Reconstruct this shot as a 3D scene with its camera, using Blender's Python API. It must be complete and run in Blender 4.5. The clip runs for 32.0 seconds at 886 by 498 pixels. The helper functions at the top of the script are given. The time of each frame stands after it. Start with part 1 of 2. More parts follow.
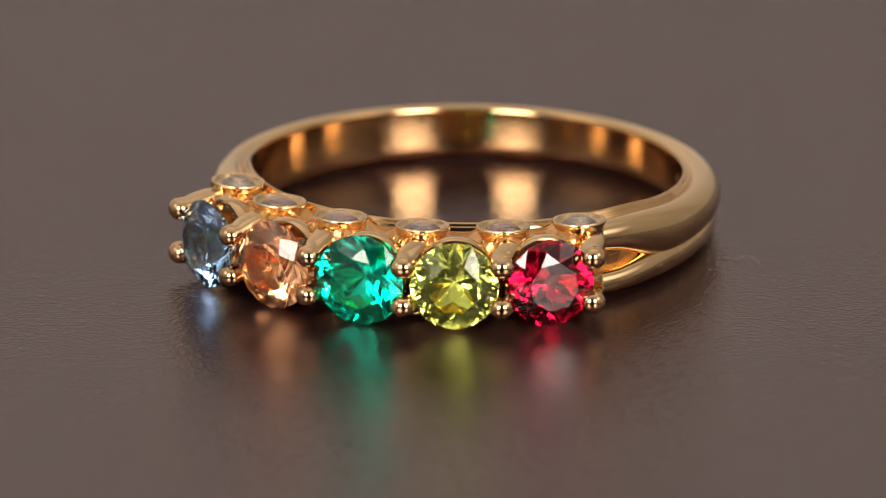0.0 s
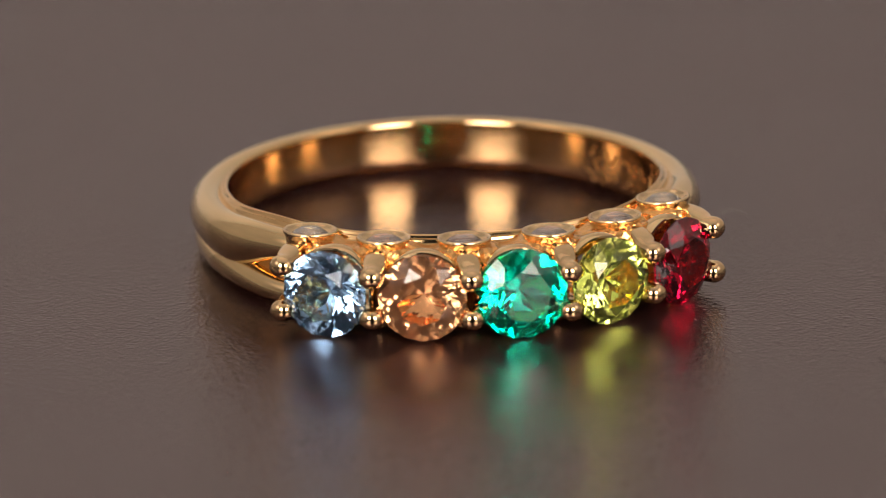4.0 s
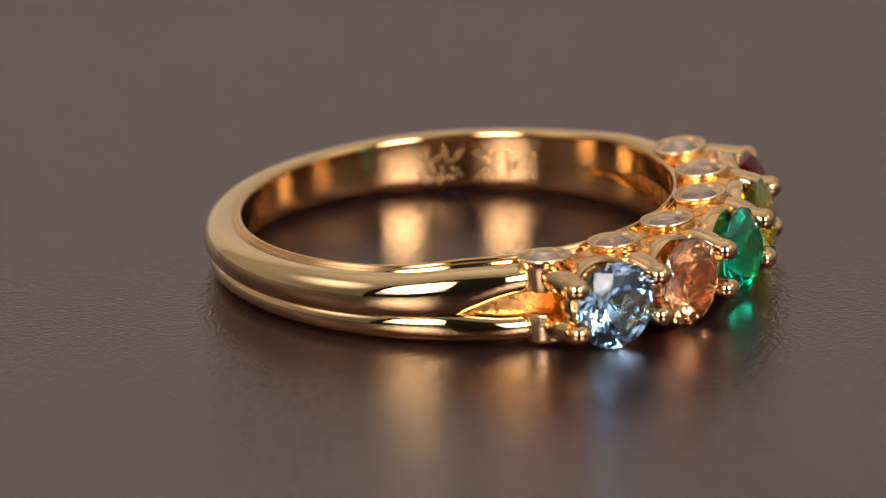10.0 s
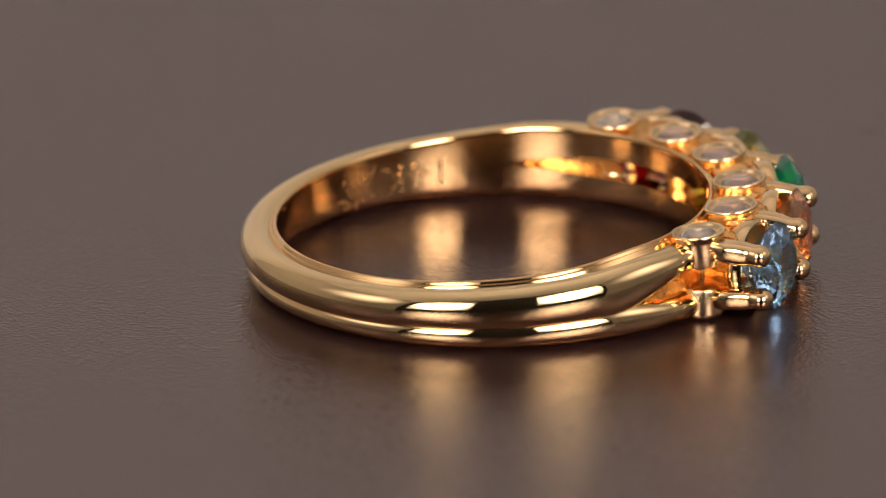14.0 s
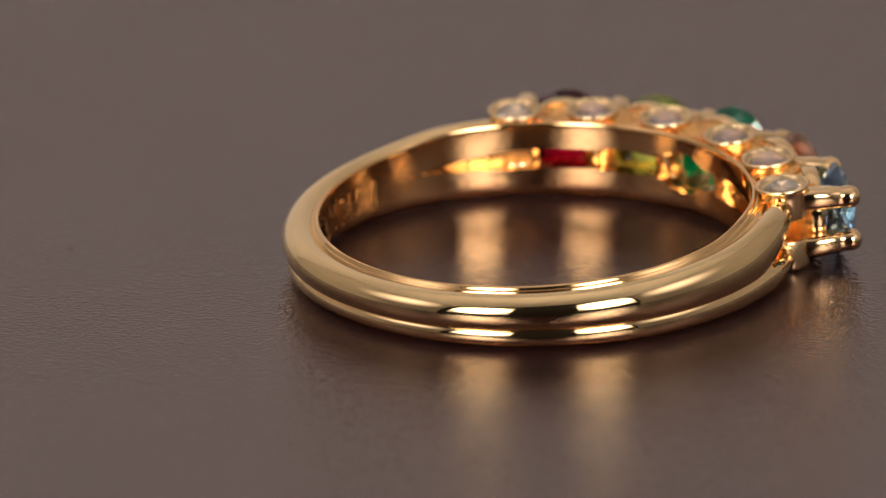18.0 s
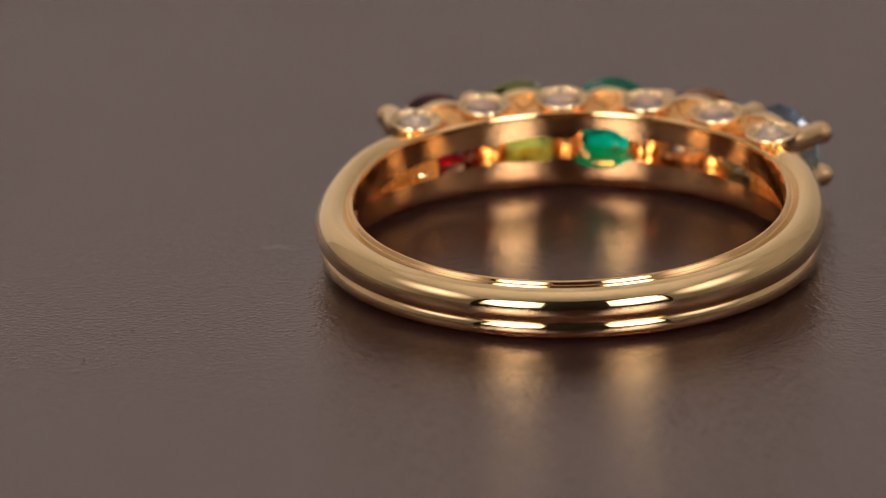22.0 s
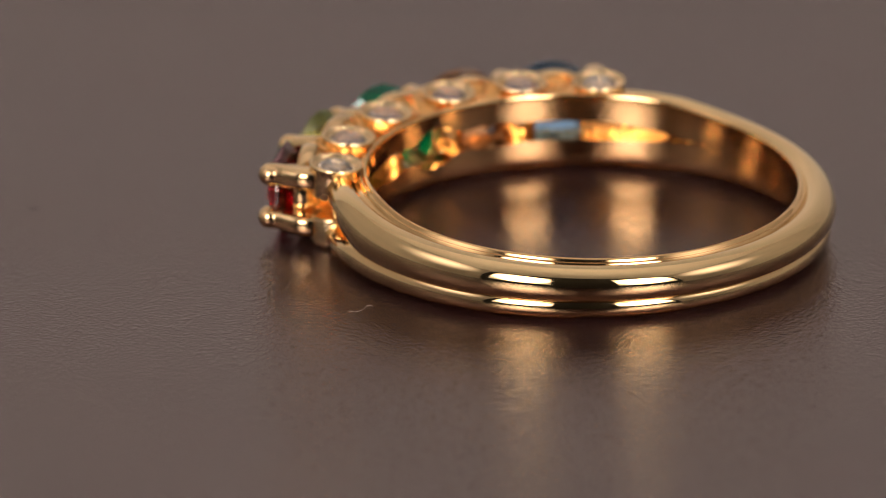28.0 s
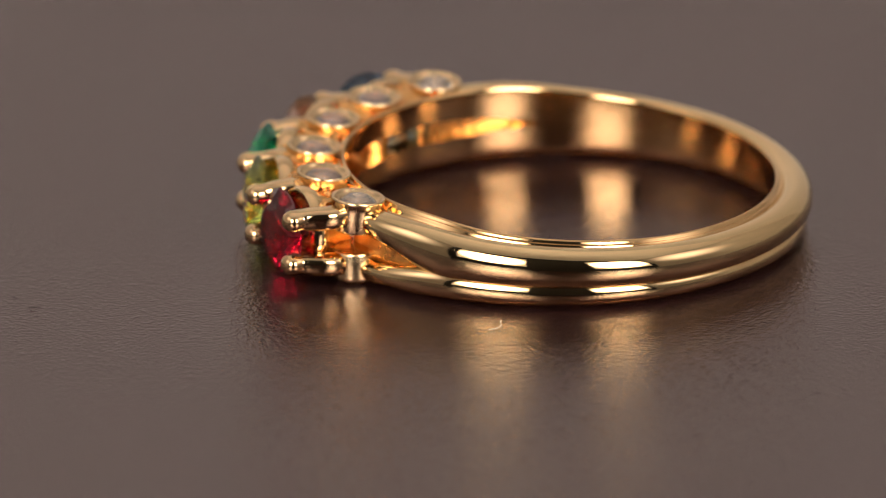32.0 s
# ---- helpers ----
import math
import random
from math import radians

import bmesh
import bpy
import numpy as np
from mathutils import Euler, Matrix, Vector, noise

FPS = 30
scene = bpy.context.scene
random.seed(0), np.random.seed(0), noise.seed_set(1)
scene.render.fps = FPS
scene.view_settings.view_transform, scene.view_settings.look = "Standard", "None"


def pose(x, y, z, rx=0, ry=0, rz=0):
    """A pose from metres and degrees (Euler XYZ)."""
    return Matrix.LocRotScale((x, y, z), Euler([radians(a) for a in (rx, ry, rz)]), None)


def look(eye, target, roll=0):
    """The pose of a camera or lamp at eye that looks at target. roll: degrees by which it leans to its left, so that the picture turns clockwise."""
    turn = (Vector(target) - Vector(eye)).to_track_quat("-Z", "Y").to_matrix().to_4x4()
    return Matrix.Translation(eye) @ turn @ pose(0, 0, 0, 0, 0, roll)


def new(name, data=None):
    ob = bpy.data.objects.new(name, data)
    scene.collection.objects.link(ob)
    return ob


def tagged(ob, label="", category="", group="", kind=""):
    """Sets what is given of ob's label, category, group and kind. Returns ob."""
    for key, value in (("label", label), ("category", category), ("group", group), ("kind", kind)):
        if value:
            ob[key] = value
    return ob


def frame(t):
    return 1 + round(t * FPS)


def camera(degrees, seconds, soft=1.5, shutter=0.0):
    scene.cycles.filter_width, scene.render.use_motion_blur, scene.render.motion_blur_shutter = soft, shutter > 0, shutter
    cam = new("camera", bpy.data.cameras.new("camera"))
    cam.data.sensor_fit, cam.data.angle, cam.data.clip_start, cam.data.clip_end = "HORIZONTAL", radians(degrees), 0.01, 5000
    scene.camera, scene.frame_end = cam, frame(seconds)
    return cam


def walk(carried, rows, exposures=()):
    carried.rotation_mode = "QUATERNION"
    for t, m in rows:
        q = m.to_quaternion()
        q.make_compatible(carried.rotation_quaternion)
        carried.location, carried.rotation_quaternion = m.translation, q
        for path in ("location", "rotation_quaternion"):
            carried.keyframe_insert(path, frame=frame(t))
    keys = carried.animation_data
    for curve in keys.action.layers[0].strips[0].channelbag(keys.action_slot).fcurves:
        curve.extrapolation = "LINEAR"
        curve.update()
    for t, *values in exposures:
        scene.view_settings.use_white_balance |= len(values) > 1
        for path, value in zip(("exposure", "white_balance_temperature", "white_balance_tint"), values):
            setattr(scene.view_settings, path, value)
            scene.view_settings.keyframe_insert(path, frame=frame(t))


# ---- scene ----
# ---- camera ----
cam = camera(2.6, 32.0, soft=1.1)
EYE = (0.0, -0.72245, 0.25080)
TARGET = (-0.00277, 0.0, -0.00003)
cam.data.dof.use_dof = True
cam.data.dof.focus_distance = 0.757
cam.data.dof.aperture_fstop = 60.0
VIEW = look(EYE, TARGET, -0.72)
walk(cam, [(0.0, VIEW), (32.0, VIEW)])


def turn_angle(t):
    """Angle in radians by which the turntable has turned after t seconds."""
    s = math.pi * t / 32.0
    return 0.151784 * t + 0.0190 * math.sin(s) + 0.0076 * math.sin(2 * s) - 0.0052 * math.sin(3 * s)


# ---- world and light ----
world = bpy.data.worlds.new("studio_air")
scene.world = world
world.use_nodes = True
world.node_tree.nodes["Background"].inputs[0].default_value = (0.9, 0.85, 0.8, 1)
world.node_tree.nodes["Background"].inputs[1].default_value = 0.02
scene.view_settings.exposure = 0.0

# ---- materials ----
MM = 0.001


def material(name, color, rough=0.5, metal=0.0, ior=1.5, transmission=0.0):
    m = bpy.data.materials.new(name)
    m.use_nodes = True
    b = m.node_tree.nodes["Principled BSDF"]
    b.inputs["Base Color"].default_value = (*color, 1)
    b.inputs["Roughness"].default_value = rough
    b.inputs["Metallic"].default_value = metal
    b.inputs["IOR"].default_value = ior
    b.inputs["Transmission Weight"].default_value = transmission
    return m


def node(m, kind, **values):
    n = m.node_tree.nodes.new(kind)
    for k, val in values.items():
        n.inputs[k.replace("_", " ")].default_value = val
    return n


def link(m, a, b):
    m.node_tree.links.new(a, b)


def shader(m):
    return m.node_tree.nodes["Principled BSDF"]


def ramp(m, source, lo, hi, p0=0.3, p1=0.7):
    r = m.node_tree.nodes.new("ShaderNodeValToRGB")
    r.color_ramp.elements[0].position, r.color_ramp.elements[0].color = p0, lo
    r.color_ramp.elements[1].position, r.color_ramp.elements[1].color = p1, hi
    link(m, source, r.inputs[0])
    return r.outputs[0]


def relief(m, source, distance, strength=1.0):
    b = node(m, "ShaderNodeBump", Strength=strength, Distance=distance)
    link(m, source, b.inputs["Height"])
    link(m, b.outputs[0], shader(m).inputs["Normal"])
    return b


def grey(v):
    return (v, v, v, 1)


def gold(name, color, rough_lo, rough_hi, bump, bump_scale):
    m = material(name, color, rough_lo, 1.0)
    co = node(m, "ShaderNodeTexCoord")
    n = node(m, "ShaderNodeTexNoise", Scale=900.0, Detail=4.0)
    link(m, co.outputs["Object"], n.inputs["Vector"])
    link(m, ramp(m, n.outputs[0], grey(rough_lo), grey(rough_hi)), shader(m).inputs["Roughness"])
    n2 = node(m, "ShaderNodeTexNoise", Scale=bump_scale, Detail=3.0)
    link(m, co.outputs["Object"], n2.inputs["Vector"])
    relief(m, n2.outputs[0], bump)
    return m


GOLD = gold("polished_yellow_gold", (0.88, 0.645, 0.345), 0.03, 0.055, 0.0000012, 420.0)
INSIDE = gold("polished_inner_gold", (0.87, 0.575, 0.28), 0.06, 0.10, 0.000002, 500.0)
CAST = gold("cast_gold", (0.92, 0.50, 0.18), 0.16, 0.28, 0.00007, 2300.0)
SATIN_GOLD = gold("soft_polished_gold", (0.87, 0.61, 0.33), 0.05, 0.09, 0.000006, 900.0)
# Orange light bounced inside the split shank is put into this base colour.
WEB = gold("bounce_tinted_gold", (0.87, 0.46, 0.16), 0.22, 0.36, 0.00006, 3200.0)
POST_GOLD = gold("bright_bezel_gold", (0.88, 0.64, 0.37), 0.20, 0.28, 0.000002, 900.0)
MARK = gold("stamped_gold", (0.86, 0.57, 0.28), 0.2, 0.34, 0.00003, 5000.0)


def gem_material(name, color, ior, clear=1.0):
    return material(name, color, 0.0, 0.0, ior, clear)


BLUE = gem_material("pale_blue_gem", (0.37, 0.64, 1.0), 1.62, 0.98)
PEACH = gem_material("peach_gem", (1.0, 0.51, 0.24), 1.66, 0.93)
GREEN = gem_material("emerald_gem", (0.0, 0.84, 0.55), 1.62, 0.96)
LIME = gem_material("yellow_green_gem", (0.84, 0.96, 0.19), 1.69, 0.96)
RED = gem_material("deep_red_gem", (0.46, 0.002, 0.022), 1.76, 0.99)
CLEAR = gem_material("diamond", (1.0, 0.95, 0.94), 2.4, 0.90)


def satin_brown():
    m = material("satin_brown_laminate", (0.024, 0.017, 0.015), 0.3)
    co = node(m, "ShaderNodeTexCoord")
    big = node(m, "ShaderNodeTexNoise", Scale=60.0, Detail=3.0)
    fine = node(m, "ShaderNodeTexNoise", Scale=5000.0, Detail=4.0, Roughness=0.5)
    for n in (big, fine):
        link(m, co.outputs["Object"], n.inputs["Vector"])
    link(m, ramp(m, big.outputs[0], (0.017, 0.0075, 0.0082, 1), (0.022, 0.0105, 0.0105, 1)), shader(m).inputs["Base Color"])
    link(m, ramp(m, big.outputs[0], grey(0.12), grey(0.16)), shader(m).inputs["Roughness"])
    sparse = node(m, "ShaderNodeTexNoise", Scale=2600.0, Detail=2.0)
    link(m, co.outputs["Object"], sparse.inputs["Vector"])
    both = node(m, "ShaderNodeMath")
    both.operation = "ADD"
    link(m, fine.outputs[0], both.inputs[0])
    link(m, ramp(m, sparse.outputs[0], grey(0.0), grey(0.5), 0.58, 0.76), both.inputs[1])
    relief(m, both.outputs[0], 0.000034)
    shader(m).inputs["Specular Tint"].default_value = (1.0, 0.625, 0.625, 1)
    shader(m).inputs["Specular IOR Level"].default_value = 0.87
    return m


SATIN = satin_brown()
LINT = material("pale_lint", (0.4, 0.36, 0.33), 0.8)
DUST = material("dark_dust", (0.12, 0.10, 0.09), 0.8)


def matte(name, color):
    m = material(name, color, 0.85)
    n = node(m, "ShaderNodeTexNoise", Scale=6.0, Detail=5.0)
    hi = tuple(min(1.0, c * 1.06) for c in color)
    link(m, ramp(m, n.outputs[0], (*[c * 0.94 for c in color], 1), (*hi, 1)), shader(m).inputs["Base Color"])
    return m


def fabric(name, strength, center, reach, edge=0.25):
    """White light-tent fabric with a lamp behind it: brightest before the lamp, falling off around it."""
    m = matte(name, (0.72, 0.68, 0.64))
    co = node(m, "ShaderNodeTexCoord")
    far = node(m, "ShaderNodeVectorMath")
    far.operation = "DISTANCE"
    link(m, co.outputs["Object"], far.inputs[0])
    far.inputs[1].default_value = center
    fall = node(m, "ShaderNodeMapRange", From_Min=0.0, From_Max=reach, To_Min=strength, To_Max=strength * edge)
    fall.interpolation_type = "SMOOTHSTEP"
    link(m, far.outputs["Value"], fall.inputs["Value"])
    shader(m).inputs["Emission Color"].default_value = (1.0, 0.89, 0.83, 1)
    link(m, fall.outputs[0], shader(m).inputs["Emission Strength"])
    return m


BACK = fabric("lit_tent_back", 0.283, (-0.45, 1.1, 0.42), 1.15)
TOP = fabric("lit_tent_top", 0.44, (0.0, 0.5, 1.5), 1.5)
WEST = fabric("lit_tent_west_side", 1.7, (-1.1, -0.42, 0.95), 0.66, 0.02)
EAST = fabric("lit_tent_east_side", 1.75, (1.1, -0.42, 0.95), 0.66, 0.02)
DARK = matte("charcoal_wall", (0.02, 0.02, 0.02))
BLACK = matte("black_fabric", (0.015, 0.015, 0.017))


def glow(name, color, middle, rim, width, height):
    """Softbox fabric: hottest before the lamp in its middle, dimmer towards its rim."""
    m = material(name, (0.8, 0.8, 0.8), 0.6)
    co = node(m, "ShaderNodeTexCoord")
    fit = node(m, "ShaderNodeMapping", Scale=(2 / width, 2 / height, 0.0))
    fit.vector_type = "VECTOR"
    link(m, co.outputs["Object"], fit.inputs["Vector"])
    far = node(m, "ShaderNodeVectorMath")
    far.operation = "LENGTH"
    link(m, fit.outputs[0], far.inputs[0])
    fall = node(m, "ShaderNodeMapRange", From_Min=0.4, From_Max=1.12, To_Min=middle, To_Max=rim)
    fall.interpolation_type = "SMOOTHSTEP"
    link(m, far.outputs["Value"], fall.inputs["Value"])
    shader(m).inputs["Emission Color"].default_value = (*color, 1)
    link(m, fall.outputs[0], shader(m).inputs["Emission Strength"])
    return m


DIFFUSER = glow("lit_softbox_fabric", (1.0, 0.92, 0.82), 14.0, 0.5, 0.29, 0.48)


# ---- mesh helpers ----
def finish(name, bm, mat, smooth=35):
    bmesh.ops.recalc_face_normals(bm, faces=bm.faces[:])
    me = bpy.data.meshes.new(name)
    bm.to_mesh(me)
    bm.free()
    me.materials.append(mat)
    if smooth:
        me.polygons.foreach_set("use_smooth", [True] * len(me.polygons))
        me.set_sharp_from_angle(angle=radians(smooth))
    return me


def part(name, bm, mat, parent, label="", smooth=35, m=None):
    ob = new(name, finish(name, bm, mat, smooth))
    ob.parent = parent
    if m is not None:
        ob.matrix_basis = m
    return tagged(ob, label) if label else ob


def skin(rings, close_rings=False, caps=True):
    """A surface through rings of points in millimetres; each ring is closed."""
    bm = bmesh.new()
    rows = [[bm.verts.new(Vector(p) * MM) for p in ring] for ring in rings]
    n = len(rows[0])
    pairs = list(zip(rows, rows[1:]))
    if close_rings:
        pairs.append((rows[-1], rows[0]))
    for a, b in pairs:
        for i in range(n):
            bm.faces.new((a[i], a[(i + 1) % n], b[(i + 1) % n], b[i]))
    if caps and not close_rings:
        bm.faces.new(rows[0])
        bm.faces.new(rows[-1])
    return bm


def polar(r, a, z):
    return (r * math.cos(radians(a)), r * math.sin(radians(a)), z)


def sweep(profile, angles, closed=False):
    """Sweeps profile(a) = [(r, z), ...] round the ring's axis."""
    return skin([[polar(r, a, z) for r, z in profile(a)] for a in angles], closed)


def lathe(profile, segments=32, m=None, closed=True):
    """A turned shape about z from (radius, z) in millimetres; closed: the profile is a loop."""
    rings = [[(r * math.cos(2 * math.pi * k / segments), r * math.sin(2 * math.pi * k / segments), z)
              for r, z in profile] for k in range(segments)]
    bm = skin(rings, True)
    if m is not None:
        bmesh.ops.transform(bm, matrix=m, verts=bm.verts[:])
    return bm


def tube(points, radii, sides=16, up=(0, 0, 1)):
    """A rod through points in millimetres, with a rounded far end."""
    pts = [Vector(p) for p in points]
    rings = []
    for i, p in enumerate(pts):
        d = (pts[min(i + 1, len(pts) - 1)] - pts[max(i - 1, 0)]).normalized()
        s = d.cross(Vector(up)).normalized()
        u = s.cross(d)
        rings.append([p + (s * math.cos(2 * math.pi * k / sides) + u * math.sin(2 * math.pi * k / sides)) * radii[i]
                      for k in range(sides)])
    d = (pts[-1] - pts[-2]).normalized()
    s = d.cross(Vector(up)).normalized()
    u = s.cross(d)
    for k in range(1, 6):
        q = k / 6 * math.pi / 2
        rr, off = radii[-1] * math.cos(q), radii[-1] * math.sin(q)
        rings.append([pts[-1] + d * off + (s * math.cos(2 * math.pi * j / sides) + u * math.sin(2 * math.pi * j / sides)) * rr
                      for j in range(sides)])
    return skin(rings)


def blend(x, lo, hi):
    t = min(1.0, max(0.0, (x - lo) / (hi - lo)))
    return t * t * (3 - 2 * t)


def box(x0, x1, y0, y1, z0, z1):
    bm = bmesh.new()
    bmesh.ops.create_cube(bm, size=1)
    bmesh.ops.transform(bm, verts=bm.verts[:], matrix=Matrix.Translation(((x0 + x1) / 2, (y0 + y1) / 2, (z0 + z1) / 2))
                        @ Matrix.Diagonal((x1 - x0, y1 - y0, z1 - z0, 1)))
    return bm


# ---- the studio: plain walls, table, lamps ----
def structure(name, bm, mat, label, category):
    ob = new(name, finish(name, bm, mat, 0))
    return tagged(ob, label, category, kind="structure")


structure("floor", box(-1.1, 1.1, -1.1, 1.1, -0.06, -0.014), DARK, "charcoal matte studio table under the turntable", "floor")
structure("wall_north", box(-1.1, 1.1, 1.1, 1.15, -0.014, 1.5), BACK, "plain white light tent wall lit from outside", "wall")
structure("wall_south", box(-1.1, 1.1, -1.15, -1.1, -0.014, 1.5), DARK, "plain charcoal studio wall", "wall")
structure("wall_west", box(-1.15, -1.1, -1.1, 1.1, -0.014, 1.5), WEST, "plain white light tent wall softly lit from outside", "wall")
structure("wall_east", box(1.1, 1.15, -1.1, 1.1, -0.014, 1.5), EAST, "plain white light tent wall softly lit from outside", "wall")
structure("ceiling", box(-1.15, 1.15, -1.15, 1.15, 1.5, 1.55), TOP, "plain white light tent top lit from outside", "ceiling")


def softbox(az, el, distance, width, height):
    """A softbox that faces the ring from azimuth az (0: from the camera) and elevation el."""
    a, e = radians(az), radians(el)
    eye = Vector((math.sin(a) * math.cos(e), -math.cos(a) * math.cos(e), math.sin(e))) * distance
    foot = Vector((eye.x, eye.y, -0.014))
    lamp = new("softbox")
    lamp.location = foot
    head = Matrix.Translation(-foot) @ look(eye, (0, 0, eye.z))
    pole = eye - foot + Vector((eye.x, eye.y, 0)).normalized() * 0.17
    pole_bm = lathe([(0.001, 0), (10, 0), (10, pole.z / MM), (0.001, pole.z / MM)], 16)
    part("pole", pole_bm, BLACK, lamp, m=pose(pole.x, pole.y, 0))
    base_bm = lathe([(0.001, 0), (110, 0), (110, 12), (100, 16), (0.001, 16)], 32)
    part("base_plate", base_bm, BLACK, lamp, m=pose(pole.x, pole.y, 0))
    w, h = width / 2, height / 2
    shell = bmesh.new()
    front = [shell.verts.new(p) for p in ((-w, -h, 0), (w, -h, 0), (w, h, 0), (-w, h, 0))]
    back = [shell.verts.new((p.co.x * 0.3, p.co.y * 0.3, 0.16)) for p in front]
    for i in range(4):
        shell.faces.new((front[i], front[(i + 1) % 4], back[(i + 1) % 4], back[i]))
    shell.faces.new(back)
    part("shell", shell, BLACK, lamp, smooth=0, m=head)
    part("diffuser", box(-w + 0.008, w - 0.008, -h + 0.008, h - 0.008, -0.004, 0.006), DIFFUSER, lamp, "glowing white fabric front", smooth=0, m=head)
    for x0, x1, y0, y1 in ((-w, w, h - 0.008, h), (-w, w, -h, -h + 0.008), (-w, -w + 0.008, -h + 0.008, h - 0.008), (w - 0.008, w, -h + 0.008, h - 0.008)):
        part("rim", box(x0, x1, y0, y1, -0.012, 0.004), BLACK, lamp, smooth=0, m=head)
    return tagged(lamp, "lit rectangular softbox with black shell beside the camera", "studio lamp", "softboxes")


softbox(-27, 30, 0.65, 0.29, 0.46)
softbox(29.8, 30, 0.65, 0.275, 0.46)

# ---- the turntable ----
turntable = new("turntable")
tagged(turntable, "round turntable with satin dark brown top sheet", "turntable")
part("platter", lathe([(0.001, -14.0), (139.0, -14.0), (140.0, -13.0), (140.0, -1.6), (139.0, -0.6), (0.001, -0.6)], 96), BLACK, turntable)
part("top_sheet", lathe([(0.001, -0.6), (139.0, -0.6), (139.2, -0.3), (139.0, 0.0), (0.001, 0.0)], 96), SATIN, turntable, "satin dark brown sheet")

# ---- the ring ----
# Ring space: millimetres, ring axis along z, the head with the stones towards +x.
ring = new("ring")
tagged(ring, "polished yellow gold ring with five coloured stones lying flat", "ring")
RING_AT = pose(-0.00183, 0.00208, 0.001418, -0.23, -2.52, -110.43)


def gap(a):
    """Half height of the slot between the two rails."""
    scallop = 0.44 * math.exp(-(a / 6.2) ** 4) + 0.10 * math.exp(-((abs(a) - 18.8) / 6.0) ** 4)
    return (0.40 + scallop) * (1 - blend(abs(a), 46, 84))


def rail_top(a):
    """Height of the rails' inner edge: low at the back, rising to the head."""
    return 1.126 + 0.385 * min(1.0, (180 - abs(a)) / 130) ** 2.56 + 0.13 * math.exp(-((abs(a) - 66) / 12) ** 2)


def sheet_below(r, a):
    """Height in ring space at which the turntable's sheet lies under radius r and angle a, in millimetres."""
    x, y, _ = polar(r, a, 0)
    m = RING_AT
    return -(m[2][3] / MM + m[2][0] * x + m[2][1] * y) / m[2][2]


def rail(sign):
    def profile(a):
        g, h = gap(a), rail_top(a)
        if sign < 0:
            h = -sheet_below(8.98, a) - 0.008
        pts = [(8.43, g), (8.43, h - 0.24), (8.437, h - 0.13), (8.463, h - 0.05), (8.505, h - 0.008), (8.545, h), (8.585, h - 0.014), (8.62, h - 0.055),
               (8.645, h - 0.115), (8.67, h - 0.145), (8.70, h - 0.135), (8.735, h - 0.14), (8.765, h - 0.175), (8.785, h - 0.24), (8.83, h - 0.30),
               (9.2, h - 0.42), (9.2, g)]
        if sign < 0:
            pts = [(8.43, g), (8.43, h - 0.76), (8.445, h - 0.58), (8.48, h - 0.42), (8.54, h - 0.28), (8.63, h - 0.16), (8.74, h - 0.075), (8.86, h - 0.025),
                   (8.98, h), (9.06, h - 0.01), (9.11, h - 0.06), (9.14, h - 0.16), (9.2, h - 0.36), (9.2, g)]
        return [(r, z * sign) for r, z in pts]
    return sweep(profile, [-180 + 2 * k for k in range(180)], True)


part("inner_rail", rail(1), INSIDE, ring)
part("inner_rail", rail(-1), INSIDE, ring)


def arm(sign):
    """One rounded ridge of the double shank; it parts from the other towards the head."""
    def profile(a):
        b = abs(a) if a <= 180 else 360 - a
        s = 1 - blend(b, 54, 94)
        h, bottom = rail_top(b), sheet_below(9.3, a)
        tall = h - bottom
        parting = blend(b, 53, 76)
        if sign > 0:
            lo = (1 - parting) * 0.15 * h + parting * (bottom + 0.29 * tall)
            hi = bottom + 0.96 * tall
            rc, ar = 9.22 + 0.22 * s, 0.75 - 0.11 * s
        else:
            lo = bottom + 0.012 + 0.06 * s
            hi = -(1 - parting) * 0.33 * h + parting * (bottom + 0.47 * tall)
            rc, ar = 9.15 + 0.31 * s, 0.64 - 0.02 * s
        tip = 1.0 - 0.2 * (1 - blend(b, 50.9, 51.9))
        ar, az, zc = ar * tip, (hi - lo) / 2 * tip, (hi + lo) / 2
        return [(max(8.76, rc + ar * math.cos(2 * math.pi * k / 40)), zc + az * math.sin(2 * math.pi * k / 40)) for k in range(40)]
    return sweep(profile, [51.0, 51.2, 51.5, 52.0] + [53 + 2 * k for k in range(128)] + [308.0, 308.5, 308.8, 309.0])


part("shank_ridge", arm(1), GOLD, ring)
part("shank_ridge", arm(-1), GOLD, ring)


def web(a0, a1):
    def profile(a):
        z = 0.15 + 0.75 * (1 - blend(abs(a), 50, 74))
        return [(9.0, -z), (9.40, -z), (9.41, 0), (9.40, z), (9.0, z)]
    return sweep(profile, [a0 + (a1 - a0) * k / 12 for k in range(13)])


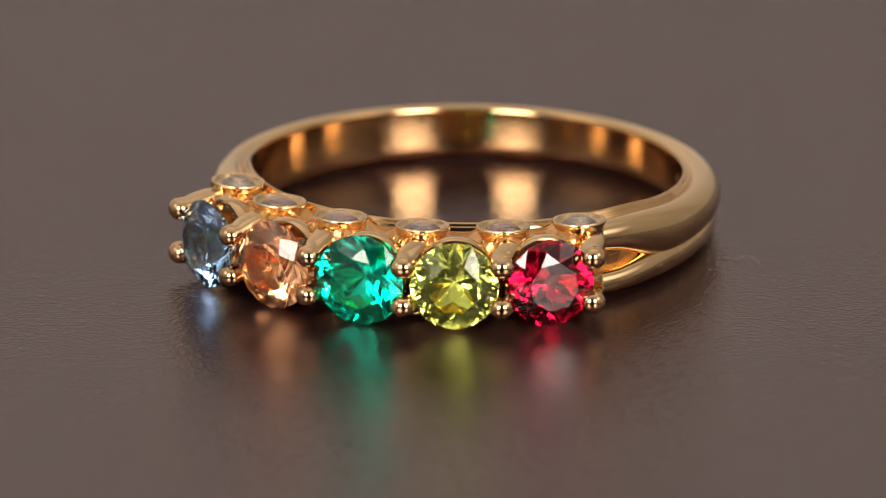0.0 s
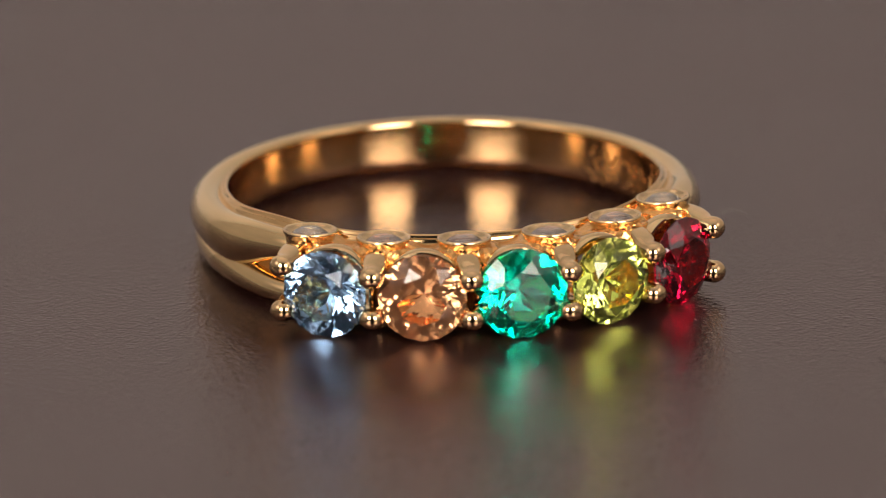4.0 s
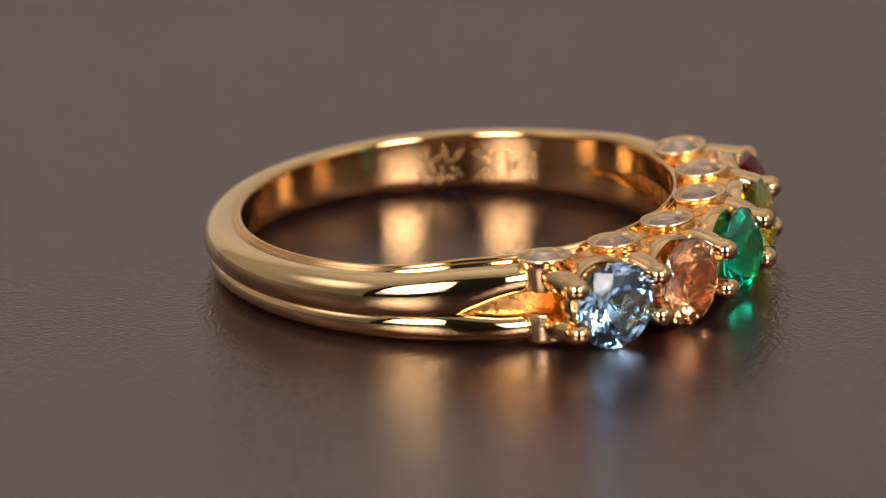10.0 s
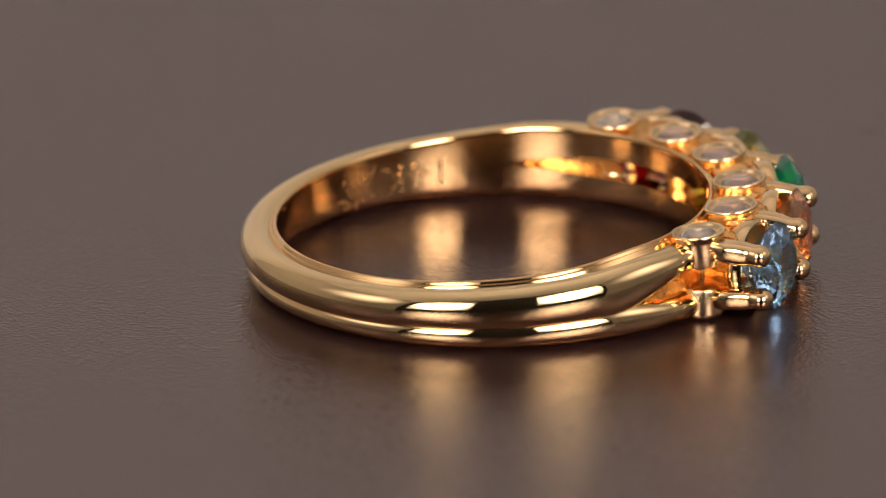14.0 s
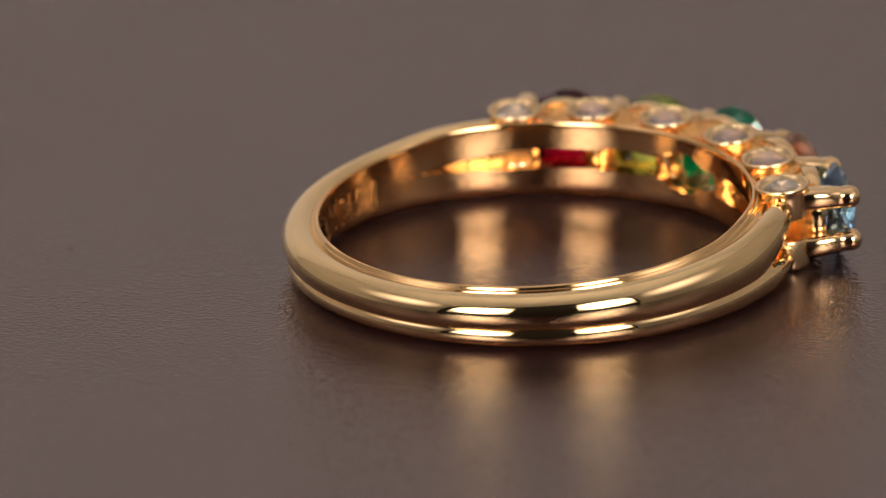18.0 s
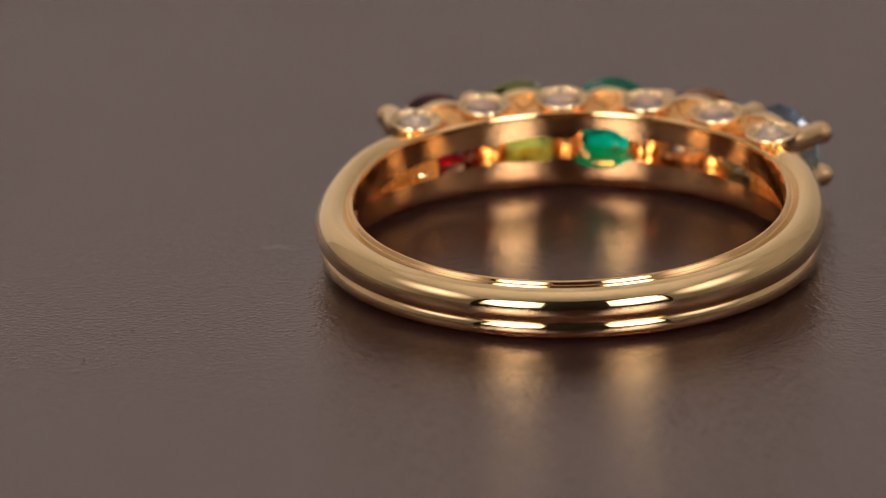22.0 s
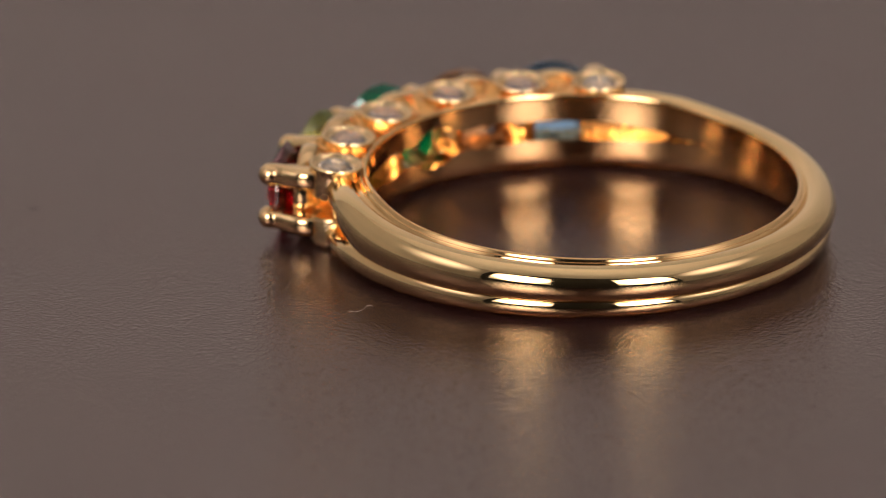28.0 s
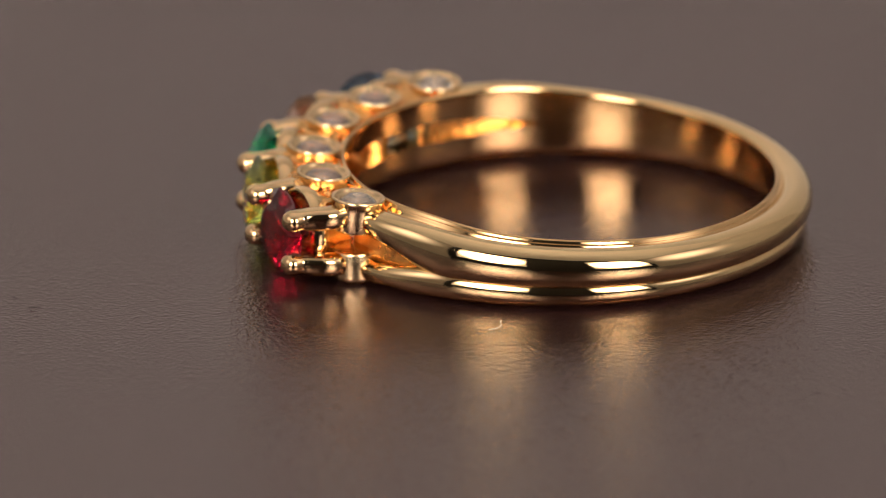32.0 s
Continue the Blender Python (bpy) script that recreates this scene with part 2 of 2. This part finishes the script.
def gallery_plate(sign):
    """The cast shelf under the bezels that carries the stones' seats, lumpy from the mould."""
    def profile(a):
        out = 10.84 - 0.17 * math.cos(radians(a * 360 / 18.8))
        pts = [(9.0, 0.80), (9.8, 0.80), (out - 0.3, 0.80), (out, 0.82), (out + 0.09, 0.92), (out + 0.12, 1.04), (out + 0.09, 1.16), (out + 0.03, 1.26), (out - 0.06, 1.34),
               (out - 0.18, 1.41), (out - 0.34, 1.47), (10.05, 1.50), (9.85, 1.51), (9.6, 1.50), (9.3, 1.46), (9.0, 1.45)]
        dip = 0.24 * max(0.0, math.cos(radians(a * 360 / 18.7)))
        lumps = []
        for r, z in pts:
            q = Vector(polar(r, a, z * sign)) * 3.6
            d = 0.17 * noise.noise(q) if r > 9.6 else 0.0
            if z > 1.2:
                z -= dip * blend(z, 1.2, 1.45)
            lumps.append((r + d, (z + d) * sign))
        return lumps
    return sweep(profile, [-44 + 0.5 * k for k in range(177)])


def bridge(a0, a1):
    """A rounded cast post that joins the two shelves between neighbouring stones."""
    def profile(a):
        q = (2 * a - a0 - a1) / (a1 - a0)
        r = 8.98 + 0.34 * q * q
        bulge = [(r + 0.16 * (k / 4) ** 2, 0.9 * k / 4) for k in range(-4, 5)]
        return bulge + [(9.75, 0.9), (9.75, -0.9)]
    return sweep(profile, [a0 + (a1 - a0) * k / 14 for k in range(15)])


for a0, a1 in ((-31.8, -24.6), (-13.2, -6.0), (6.0, 12.4), (23.9, 30.8)):
    part("bridge", bridge(a0, a1), CAST, ring, "cast orange gold post between two stones")
part("gallery_plate", gallery_plate(1), CAST, ring, "rough orange gold shelf between the settings")
part("gallery_plate", gallery_plate(-1), CAST, ring, "rough orange gold shelf between the settings")
part("web", web(43.6, 80), WEB, ring, "rough gold web between the split shanks, coloured with orange bounce light")
part("web", web(-80, -43.6), WEB, ring, "rough gold web between the split shanks, coloured with orange bounce light")



def claw(path, wide=0.50, tall=0.44):
    """A bar with a broad, softly squared back that ends in a round bead."""
    pts = [Vector(p) for p in path]
    rings, sides = [], 28
    ends = [(pts[-1] + (pts[-1] - pts[-2]).normalized() * 0.44 * math.sin(q * math.pi / 14), math.cos(q * math.pi / 14)) for q in range(1, 7)]
    for i, (p, size) in enumerate([(p, 1.0) for p in pts] + ends):
        d = (pts[min(i + 1, len(pts) - 1)] - pts[min(max(i - 1, 0), len(pts) - 2)]).normalized()
        s = d.cross(Vector((0, 0, 1))).normalized()
        u = s.cross(d)
        neck = 1.0 - 0.07 * math.exp(-((i - 7.0) / 1.0) ** 2)
        power = 0.72 + 0.28 * blend(i, 6, 9)
        ring_pts = []
        for k in range(sides):
            c, e = math.cos(2 * math.pi * k / sides), math.sin(2 * math.pi * k / sides)
            x, z = math.copysign(abs(c) ** power, c) * wide, math.copysign(abs(e) ** power, e) * tall
            ring_pts.append(p + (s * x + u * z) * size * neck)
        rings.append(ring_pts)
    return skin(rings)


BEZELS = (-47.2, -28.7, -10.1, 10.1, 28.7, 47.2)
STONES = ((-37.5, BLUE, "pale blue round faceted stone", 1.74, 0.86, 11.97), (-18.9, PEACH, "peach orange round faceted stone", 1.74, 0.80, 11.85),
          (0.0, GREEN, "emerald green round faceted stone", 1.80, 0.82, 11.85), (18.1, LIME, "yellow green round faceted stone", 1.74, 0.82, 11.85),
          (36.4, RED, "deep red round faceted stone", 1.74, 0.82, 11.85))


def brilliant(radius, table=0.57, crown=0.30, pavilion=0.86):
    """A round brilliant cut about z, the table up, the girdle at z = 0; radius in millimetres."""
    bm = bmesh.new()

    def vert(r, deg, z):
        return bm.verts.new((r * radius * MM * math.cos(radians(deg)), r * radius * MM * math.sin(radians(deg)), z * radius * MM))
    t = [vert(table, 45 * i, crown) for i in range(8)]
    s = [vert(0.80, 45 * i + 22.5, crown * 0.607) for i in range(8)]
    g = [vert(1.0, 22.5 * i, 0.02) for i in range(16)]
    l = [vert(1.0, 22.5 * i, -0.02) for i in range(16)]
    p = [vert(0.64, 45 * i + 22.5, -pavilion * 0.43) for i in range(8)]
    q = [vert(0.32, 45 * i, -pavilion * 0.73) for i in range(8)]
    c = bm.verts.new((0, 0, -pavilion * radius * MM))
    bm.faces.new(t)
    for i in range(8):
        j = (i + 1) % 8
        bm.faces.new((t[i], t[j], s[i]))
        bm.faces.new((t[i], s[i - 1], g[2 * i], s[i]))
        bm.faces.new((s[i], g[2 * i], g[2 * i + 1]))
        bm.faces.new((s[i], g[2 * i + 1], g[(2 * i + 2) % 16]))
        bm.faces.new((l[2 * i], p[i], q[i], p[i - 1]))
        bm.faces.new((p[i], q[j], c, q[i]))
        bm.faces.new((p[i], l[2 * i + 1], l[2 * i]))
        bm.faces.new((p[i], l[(2 * i + 2) % 16], l[2 * i + 1]))
    for i in range(16):
        bm.faces.new((g[i], g[(i + 1) % 16], l[(i + 1) % 16], l[i]))
    return bm


def facing_out(a, r, spin=0.0):
    """A pose at radius r and angle a whose z points outwards."""
    return pose(0, 0, 0, 0, 0, a) @ pose(r * MM, 0, -0.08 * MM, 0, 90, 0) @ pose(0, 0, 0, 0, 0, spin)


for a, mat, label, radius, depth, out in STONES:
    part("gemstone", brilliant(radius, pavilion=depth), mat, ring, label, 0, facing_out(a, out, 11 + 3.1 * a))
    seat = [(1.50, -0.70), (1.51, -1.05), (1.56, -1.24), (1.63, -1.26), (1.69, -1.16), (1.715, -0.98), (1.70, -0.78), (1.64, -0.67), (1.56, -0.65)]
    part("stone_seat", lathe(seat, 40), SATIN_GOLD, ring, m=facing_out(a, 11.85))
    cup = [(0.96, -2.3), (1.14, -2.38), (1.30, -1.9), (1.56, -1.28), (1.46, -1.05), (1.20, -1.5), (1.0, -2.0)]
    part("stone_cup", lathe(cup, 40), CAST, ring, m=facing_out(a, 11.85))

bezel_profile = [(0.0005, 0.36), (0.80, 0.36), (0.89, 0.40), (0.93, 0.48), (0.935, 1.10), (0.945, 1.30), (0.97, 1.42), (1.015, 1.51), (1.055, 1.58), (1.07, 1.63), (1.065, 1.68),
                 (1.035, 1.715), (0.99, 1.72), (0.945, 1.705), (0.915, 1.67), (0.88, 1.61), (0.80, 1.55), (0.70, 1.515), (0.6, 1.3), (0.0005, 1.1)]
post_profile = [(0.0005, 0.40), (0.78, 0.40), (0.87, 0.44), (0.91, 0.52), (0.92, 1.20), (0.94, 1.40), (0.94, 1.50), (0.90, 1.60), (0.80, 1.67), (0.66, 1.69), (0.0005, 1.69)]
for sign in (1, -1):
    for a in BEZELS:
        place = pose(0, 0, 0, 0, 0, a) @ pose(9.74 * MM, 0, 0, 0, -3 * sign, 0)
        if sign < 0:
            rest = -sheet_below(9.74 + 0.8, a) - 0.06
            place = place @ pose(0, 0, (1.69 - rest) * MM, 180, 0, 0)
        bezel = part("bezel", lathe(bezel_profile if sign > 0 else post_profile, 36), POST_GOLD, ring, m=place)
        if sign > 0:
            part("diamond", brilliant(0.72, 0.57, 0.30), CLEAR, bezel, "small clear diamond", 0, pose(0, 0, 1.53 * MM))
    for a, tip in zip(BEZELS, (-45.6, -28.2, -9.8, 8.7, 26.8, 44.0)):
        side = abs(a)
        root, end = 1.04, (0.92 if side > 40 else 0.78 if side > 20 else 0.70)
        if sign < 0:
            root, end = 0.90, 0.86
        path = [polar(10.5 + 1.75 * k / 9, a + (tip - a) * blend(k, 1, 8), sign * (root + (end - root) * blend(k, 1, 9))) for k in range(10)]
        part("prong", claw(path), SATIN_GOLD, ring)


def lettering(text, size, start, parent, name):
    """Letters laid on the ring's inner wall, reading along rising angle with their tops down."""
    cu = bpy.data.curves.new(name, "FONT")
    cu.body, cu.size, cu.extrude = text, size, 0.02
    cu.space_character = 1.22
    cu.offset = 0.025
    ob = new(name, cu)
    me = bpy.data.meshes.new_from_object(ob.evaluated_get(bpy.context.evaluated_depsgraph_get()))
    bpy.data.objects.remove(ob)
    bm = bmesh.new()
    bm.from_mesh(me)
    bmesh.ops.triangulate(bm, faces=bm.faces[:])
    for v in bm.verts:
        a = start + math.degrees(v.co.x / 8.5)
        v.co = Vector(polar(8.42 - v.co.z, a, 0.42 - v.co.y)) * MM
    return part(name, bm, MARK, parent, "stamped purity mark", 0)


bpy.context.view_layer.update()
lettering("14K", 1.5, 89.2, ring, "purity_mark")


def makers_mark():
    """A plain stamped emblem of a few strokes beside the purity mark."""
    bm = bmesh.new()
    strokes = ((112.0, 0.42, 0.9, 35), (113.4, -0.30, 0.9, -50), (114.6, 0.10, 0.8, 80), (116.0, 0.52, 0.8, -20), (117.2, -0.46, 0.9, 15), (118.6, 0.20, 1.0, 60),
               (119.8, -0.12, 0.8, -35), (121.0, 0.48, 0.7, 25), (122.0, -0.40, 0.8, -70), (115.6, -0.62, 0.7, 85), (120.4, -0.66, 0.6, 80))
    for a, z, length, lean in strokes:
        bmesh.ops.create_icosphere(bm, subdivisions=2, radius=0.5, matrix=pose(0, 0, 0, 0, 0, a) @ pose(8.43 * MM, 0, z * MM, lean) @ Matrix.Diagonal((0.022 * MM, 0.20 * MM, length * 0.9 * MM, 1)))
    return part("emblem", bm, MARK, ring, "small stamped emblem")


makers_mark()

# ---- lint and dust on the turntable ----


def lint_fibre():
    pts = [(-0.75, -0.30, 0.06), (-0.3, -0.38, 0.06), (0.05, -0.2, 0.12), (0.15, 0.1, 0.2), (0.35, 0.35, 0.14), (0.42, 0.6, 0.06)]
    ob = new("lint_fibre", finish("lint_fibre", tube([(x * 0.75, y * 0.75, z) for x, y, z in pts], [0.0065] * 6, 6), LINT))
    return tagged(ob, "tiny curled pale lint fibre on the turntable", "lint")


fibre = lint_fibre()


def dust_fleck(length, width, height):
    """A flat dark fleck with ragged ends, in millimetres."""
    pts = [(-length / 2, 0, height * 0.4), (-length / 5, width * 0.4, height * 0.5), (length / 6, -width * 0.3, height * 0.6), (length / 2, width * 0.2, height * 0.4)]
    ob = new("dust_fleck", finish("dust_fleck", tube(pts, [width * 0.12, width * 0.36, width * 0.3, width * 0.1], 6), DUST))
    return tagged(ob, "tiny dark dust fleck on the turntable", "dust", "dust flecks")


FLECKS = ((dust_fleck(0.6, 0.04, 0.04), 0.00364, -0.01939, 92), (dust_fleck(0.2, 0.05, 0.05), 0.00231, -0.01999, 70),
          (dust_fleck(0.25, 0.04, 0.03), 0.02639, -0.01644, 160), (dust_fleck(0.3, 0.06, 0.05), 0.01885, 0.00899, 95),
          (dust_fleck(0.22, 0.07, 0.08), 0.01636, 0.00596, 30))


# ---- movement ----
def carry(thing, place):
    """Lets a thing ride round on the turntable."""
    walk(thing, [(0.5 * k, pose(0, 0, 0, 0, 0, math.degrees(turn_angle(0.5 * k))) @ place) for k in range(65)])


def motions():
    carry(turntable, pose(0, 0, 0))
    carry(ring, RING_AT)
    carry(fibre, pose(0.00918, -0.00196, 0, 0, 0, 110))
    for fleck, x, y, turn in FLECKS:
        carry(fleck, pose(x, y, 0, 0, 0, turn))


motions()
